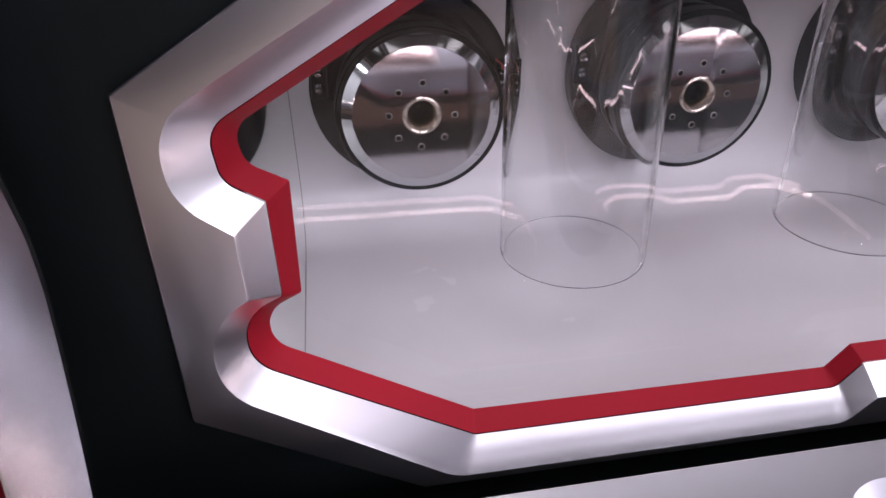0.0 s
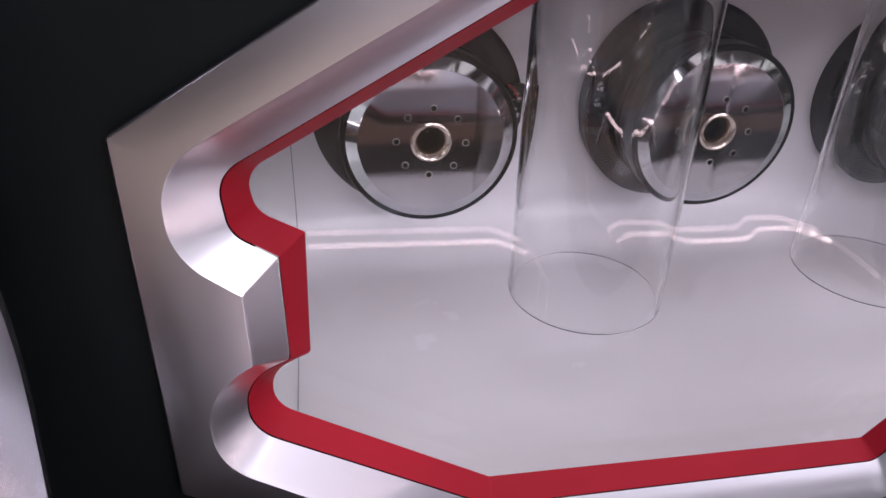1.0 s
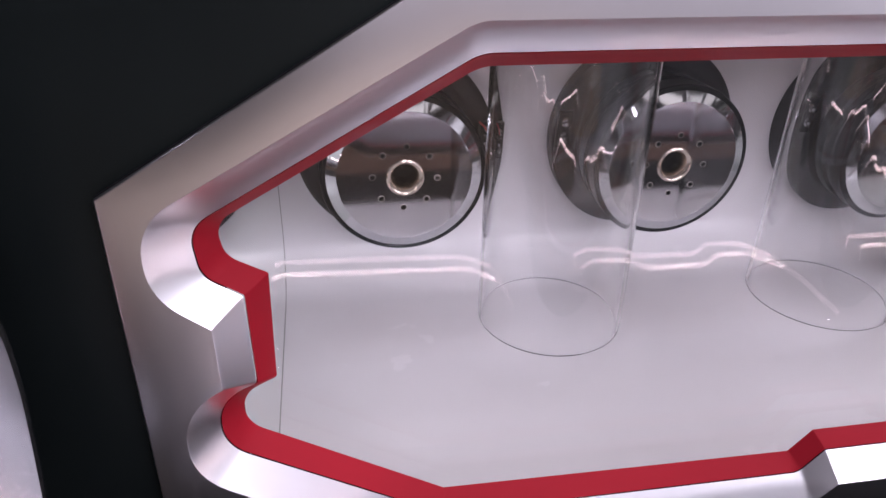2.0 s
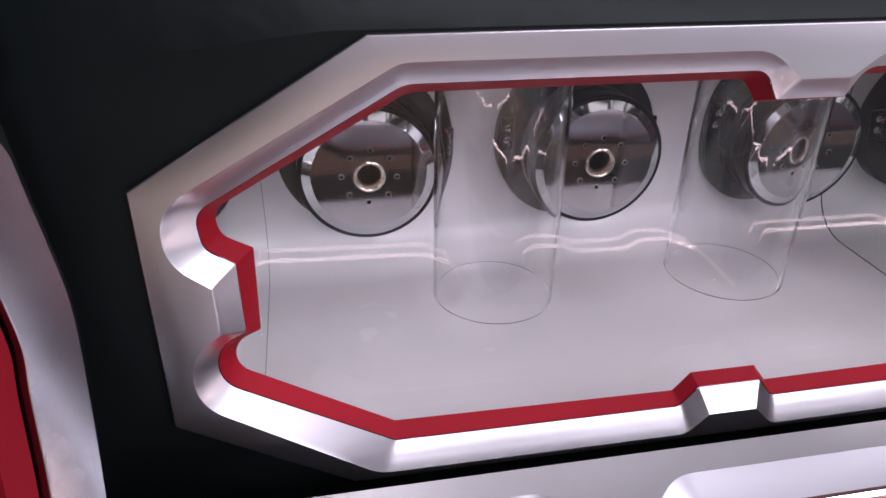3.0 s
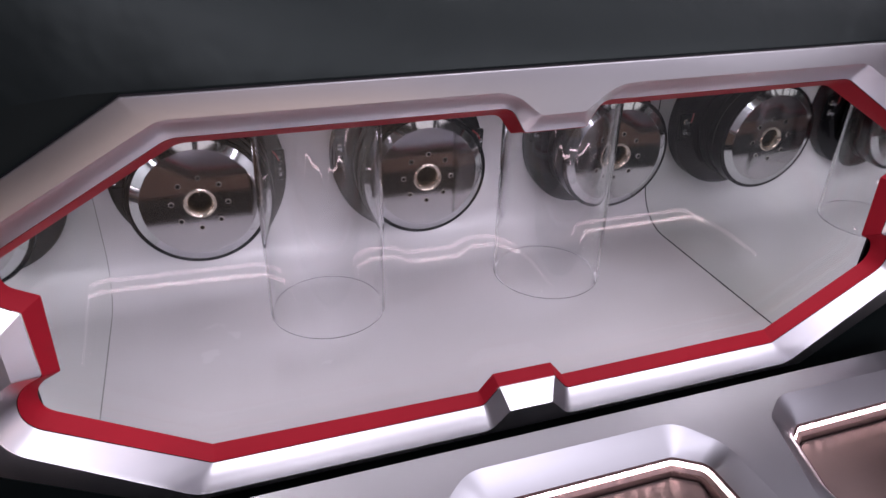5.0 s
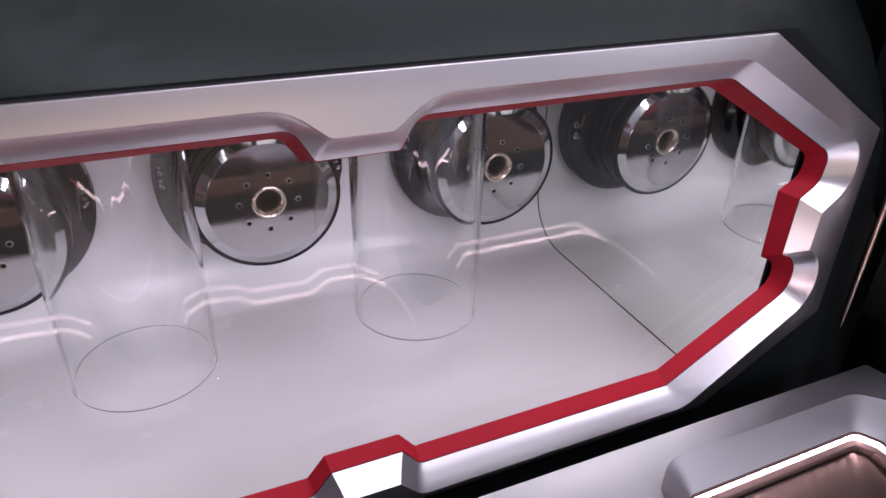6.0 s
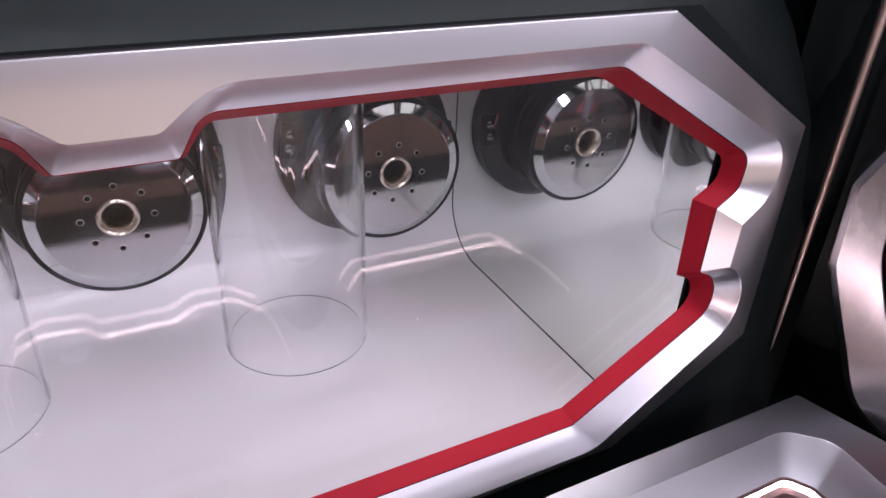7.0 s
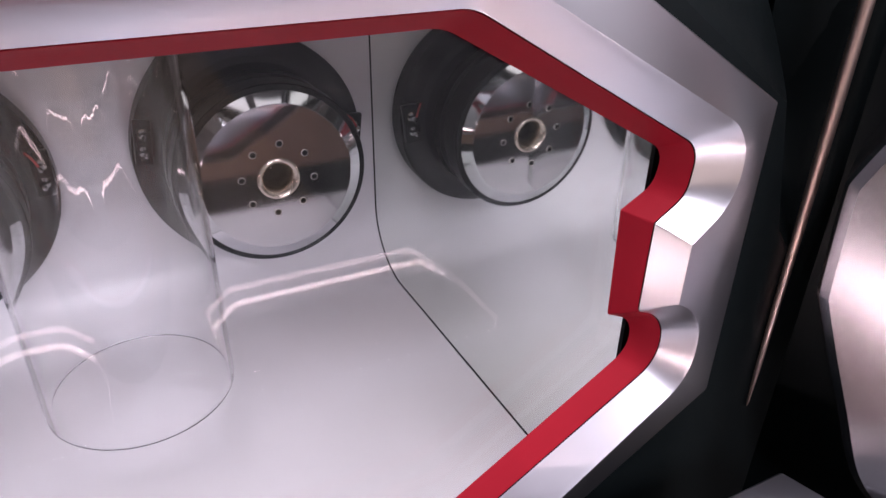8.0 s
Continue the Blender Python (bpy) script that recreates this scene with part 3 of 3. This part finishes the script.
RING_A = [(-.098, .061, .010), (.104, .061, .013), (.136, .079, .016), (.137, .140, .016), (.130, .180, .010), (.103, .219, .012), (.061, .221, .010), (.034, .197, .008),
          (-.042, .199, .008), (-.053, .222, .010), (-.098, .230, .012), (-.123, .208, .010), (-.135, .145, .016), (-.124, .078, .016)]
HOLE_B = [(.262, .0260, .035), (.507, .0265, .037), (.542, .055, .027), (.541, .140, .025), (.530, .215, .020), (.505, .250, .020), (.248, .252, .020), (.205, .205, .025), (.210, .140, .025), (.232, .050, .020)]
RING_B = [(.266, .061, .010), (.479, .060, .016), (.493, .079, .010), (.492, .140, .016), (.478, .188, .010), (.469, .214, .010), (.263, .217, .014), (.232, .180, .016), (.232, .140, .016), (.252, .072, .010)]
HOLE_C = [(-.204, .050, .020), (-.184, .140, .025), (-.195, .216, .025), (-.240, .264, .020), (-.485, .278, .020), (-.512, .262, .020), (-.514, .140, .025), (-.514, .055, .027), (-.479, .0265, .037), (-.234, .0260, .035)]
RING_C = [(-.246, .072, .010), (-.222, .140, .016), (-.226, .192, .016), (-.257, .231, .014), (-.478, .248, .010), (-.494, .237, .010), (-.490, .140, .016), (-.487, .079, .010), (-.473, .060, .016), (-.260, .061, .010)]
CUTOUTS = [(HOLE_A, RING_A), (HOLE_B, RING_B), (HOLE_C, RING_C)]


def on_console(loop, d):
    return [tuple(CONSOLE @ Vector((x, u, d))) for x, u in loop]


def on_ring(loop, d):
    """The light strips lie nearly level, so they come up towards the console's top at its front."""
    return [tuple(CONSOLE @ Vector((x, u, d + rise(u)))) for x, u in loop]


def rise(u):
    return 0.0145 * min(max((u - 0.085) / 0.115, 0), 1)


def console():
    thing = root("console", "satin silver console with three lit cutouts below the window", "console")
    out = rounded([(-.549, 0, .003), (.559, 0, .003), (.70, .36, .02), (-.69, .36, .02)], 3)
    bm = bmesh.new()
    holes = [rounded(h, 6) for h, r in CUTOUTS]
    plate_with_holes(bm, [on_console(out, 0)] + [on_console(h, 0) for h in holes])
    loft(bm, [on_console(out, 0), on_console(grow(out, 0.0015), -0.0015), on_console(grow(out, 0.0015), -0.81)])
    part("top", bm, SILVER_CONSOLE_DIM, thing, "satin silver console top", 25)
    chips = []
    for mat in (LED_CHIP, CHIP_FRONT):
        bm = bmesh.new()
        box(bm, -0.0040, 0.0040, -0.0004, 0.0004, -0.0017, 0.0017)
        finish(bm)
        chips.append(bpy.data.meshes.new("led_chip"))
        bm.to_mesh(chips[-1])
        bm.free()
        chips[-1].materials.append(mat)
    for (h, r), hole in zip(CUTOUTS, holes):
        ring = rounded(r, 6)
        mid = [((a[0] + b[0]) / 2, (a[1] + b[1]) / 2) for a, b in zip(hole, ring)]
        bm = bmesh.new()
        loft(bm, [on_console(hole, 0), on_console(grow(hole, -0.002), -0.0008), on_ring(mid, -0.0065), on_ring(grow(ring, 0.0026), -0.0139)])
        part("cutout_bevel", bm, SILVER_CONSOLE_DIM, thing, "satin silver bevel of a cutout", 60)
        bm = bmesh.new()
        loft(bm, [on_ring(grow(ring, 0.0026), -0.0139), on_ring(grow(ring, 0.0020), -0.0158), on_ring(ring, -0.0155)])
        part("gap", bm, GAP, thing, "dark gap round the light strip")
        # light strips: bright along the front and back, weaker along the sides
        last = max(u for x, u in ring) - 0.050
        strips = []
        inner = grow(ring, -0.0018)
        middle = (min(x for x, u in ring) + max(x for x, u in ring)) / 2
        order = []
        for k in range(len(ring)):
            a, b = ring[k - 1], ring[k]
            if (Vector(a) - Vector(b)).length > 1e-6:
                x, u = (a[0] + b[0]) / 2, (a[1] + b[1]) / 2
                run = "back" if u < 0.10 else "front" if u > last else "east" if x > middle else "west"
                if not order or order[-1][0] != run:
                    order.append((run, []))
                order[-1][1].append(k)
        if order[0][0] == order[-1][0] and len(order) > 1:
            order[0] = (order[0][0], order.pop()[1] + order[0][1])
        for run, pieces in order:
            bm = bmesh.new()
            for k in pieces:
                loft(bm, [on_ring([ring[k - 1], ring[k]], -0.0155), on_ring([inner[k - 1], inner[k]], -0.0214)], closed=False)
            strips.append(part("light_strip", bm, {"back": LED, "front": LED_FRONT}.get(run, LED_SIDE), thing, "glowing white light strip"))
        walked, step = 0.0, 0.0167
        centre = Vector((sum(x for x, u in ring) / len(ring), sum(u for x, u in ring) / len(ring)))
        for k in range(len(ring)):
            a, b = Vector(ring[k - 1]), Vector(ring[k])
            d = (b - a).length
            while d > 1e-6 and walked <= d:
                c = a + (b - a) * (walked / d)
                t = (b - a).normalized()
                n = Vector((t.y, -t.x))
                n *= 1 if n.dot(centre - c) > 0 else -1
                if c.y < 0.072 or c.y > last:
                    ob = new("led_chip", chips[0 if c.y < 0.072 else 1])
                    ob.parent = strips[0]
                    ob.matrix_basis = CONSOLE @ Matrix(((t.x, n.x, 0, c.x + n.x * 0.0009), (t.y, n.y, 0, c.y + n.y * 0.0009), (0, 0, 1, rise(c.y) - 0.0180), (0, 0, 0, 1)))
                walked += step
            walked -= d
        bm = bmesh.new()
        loft(bm, [on_ring(grow(ring, -0.0018), -0.0214), on_ring(grow(ring, -0.0068), -0.0236), on_ring(grow(ring, -0.0076), -0.0250), on_console(grow(ring, -0.0076), -0.05)])
        part("lip", bm, PINK_LIP, thing, "pinkish copper lip")
    return thing


console()


COVER = -0.030


def amplifier(ring, group, bars=()):
    """A brushed copper amplifier cover seen inside a cutout."""
    thing = root("amplifier", "copper-toned brushed amplifier cover inside a lit console cutout", "amplifier", group)
    xs = [x for x, u, r in ring]
    us = [u for x, u, r in ring]
    x0, x1, u0, u1 = min(xs) + 0.004, max(xs) - 0.004, min(us) + 0.002, max(us) - 0.002
    bm = bmesh.new()
    box(bm, x0, x1, u0, u1, -0.10, COVER - 0.004)
    bm.transform(CONSOLE)
    part("chassis", bm, BLACK_GLOSS, thing, "black chassis")
    shape = grow(rounded(ring, 6), -0.0095)
    bm = bmesh.new()
    plate_with_holes(bm, [on_console(grow(shape, -0.0010), COVER)])
    loft(bm, [on_console(grow(shape, -0.0010), COVER), on_console(shape, COVER - 0.0010), on_console(shape, COVER - 0.004)])
    part("cover", bm, COPPER, thing, "copper-toned brushed cover")
    for a, b, v in bars:
        bm = bmesh.new()
        box(bm, a, b, v, v + 0.0018, COVER - 0.0004, COVER + 0.0004)
        bm.transform(CONSOLE)
        part("print_bar", bm, WHITE_PRINT, thing, "plain white print")
    return thing


PRINT = ((0.066, 0.079, 0.121), (0.082, 0.093, 0.121), (0.096, 0.108, 0.121), (0.070, 0.088, 0.127), (0.091, 0.104, 0.127))
for k, (h, r) in enumerate(CUTOUTS):
    amplifier(r, "three amplifiers", PRINT if k == 0 else ())


# ---- seat beside the console ----
def seat():
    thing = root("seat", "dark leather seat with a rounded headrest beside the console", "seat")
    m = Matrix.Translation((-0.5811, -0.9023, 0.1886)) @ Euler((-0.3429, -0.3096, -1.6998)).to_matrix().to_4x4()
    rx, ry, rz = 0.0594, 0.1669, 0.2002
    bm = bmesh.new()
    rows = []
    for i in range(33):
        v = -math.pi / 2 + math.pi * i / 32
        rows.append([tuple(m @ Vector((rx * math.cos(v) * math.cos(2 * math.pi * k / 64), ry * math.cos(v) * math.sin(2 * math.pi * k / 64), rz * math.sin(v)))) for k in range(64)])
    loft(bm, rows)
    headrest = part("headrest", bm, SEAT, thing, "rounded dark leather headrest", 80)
    for at in (-0.016, 0.016):
        bm = bmesh.new()
        rows = []
        for k in range(97):
            a = 2 * math.pi * k / 96
            c = math.sqrt(1 - (at / rx) ** 2)
            rows.append([tuple(m @ Vector((at + 0.0016 * math.sin(b), (ry * c + 0.0016 * math.cos(b)) * math.cos(a), (rz * c + 0.0016 * math.cos(b)) * math.sin(a)))) for b in (0, 1.05, 2.09, 3.14, 4.19, 5.24)])
        loft(bm, rows)
        part("piping", bm, SEAT_PIPING, headrest, "raised piping seam", 80)
    # all below the headrest is unseen and added; backrest and cushion darken reflections
    for dx in (-0.06, 0.06):
        bm = bmesh.new()
        lathe(bm, [(0.006, -0.24), (0.006, 0.10)], axis="z", seg=12, at=(-0.60 + dx, -0.97, 0))
        part("post", bm, CHROME, thing, "unseen chrome post, added as support")
    boxed("backrest", SEAT, thing, (-0.90, -0.36, -1.06, -0.93, -0.72, -0.22), 0.045, "unseen dark backrest, added to darken reflections")
    boxed("cushion", SEAT, thing, (-0.90, -0.36, -1.58, -1.05, -0.74, -0.56), 0.05, "unseen dark seat cushion, added to darken reflections")
    boxed("base", BLACK_GLOSS, thing, (-0.84, -0.42, -1.50, -1.00, -0.95, -0.735), 0.02, "unseen black seat base, added as support")
    return thing


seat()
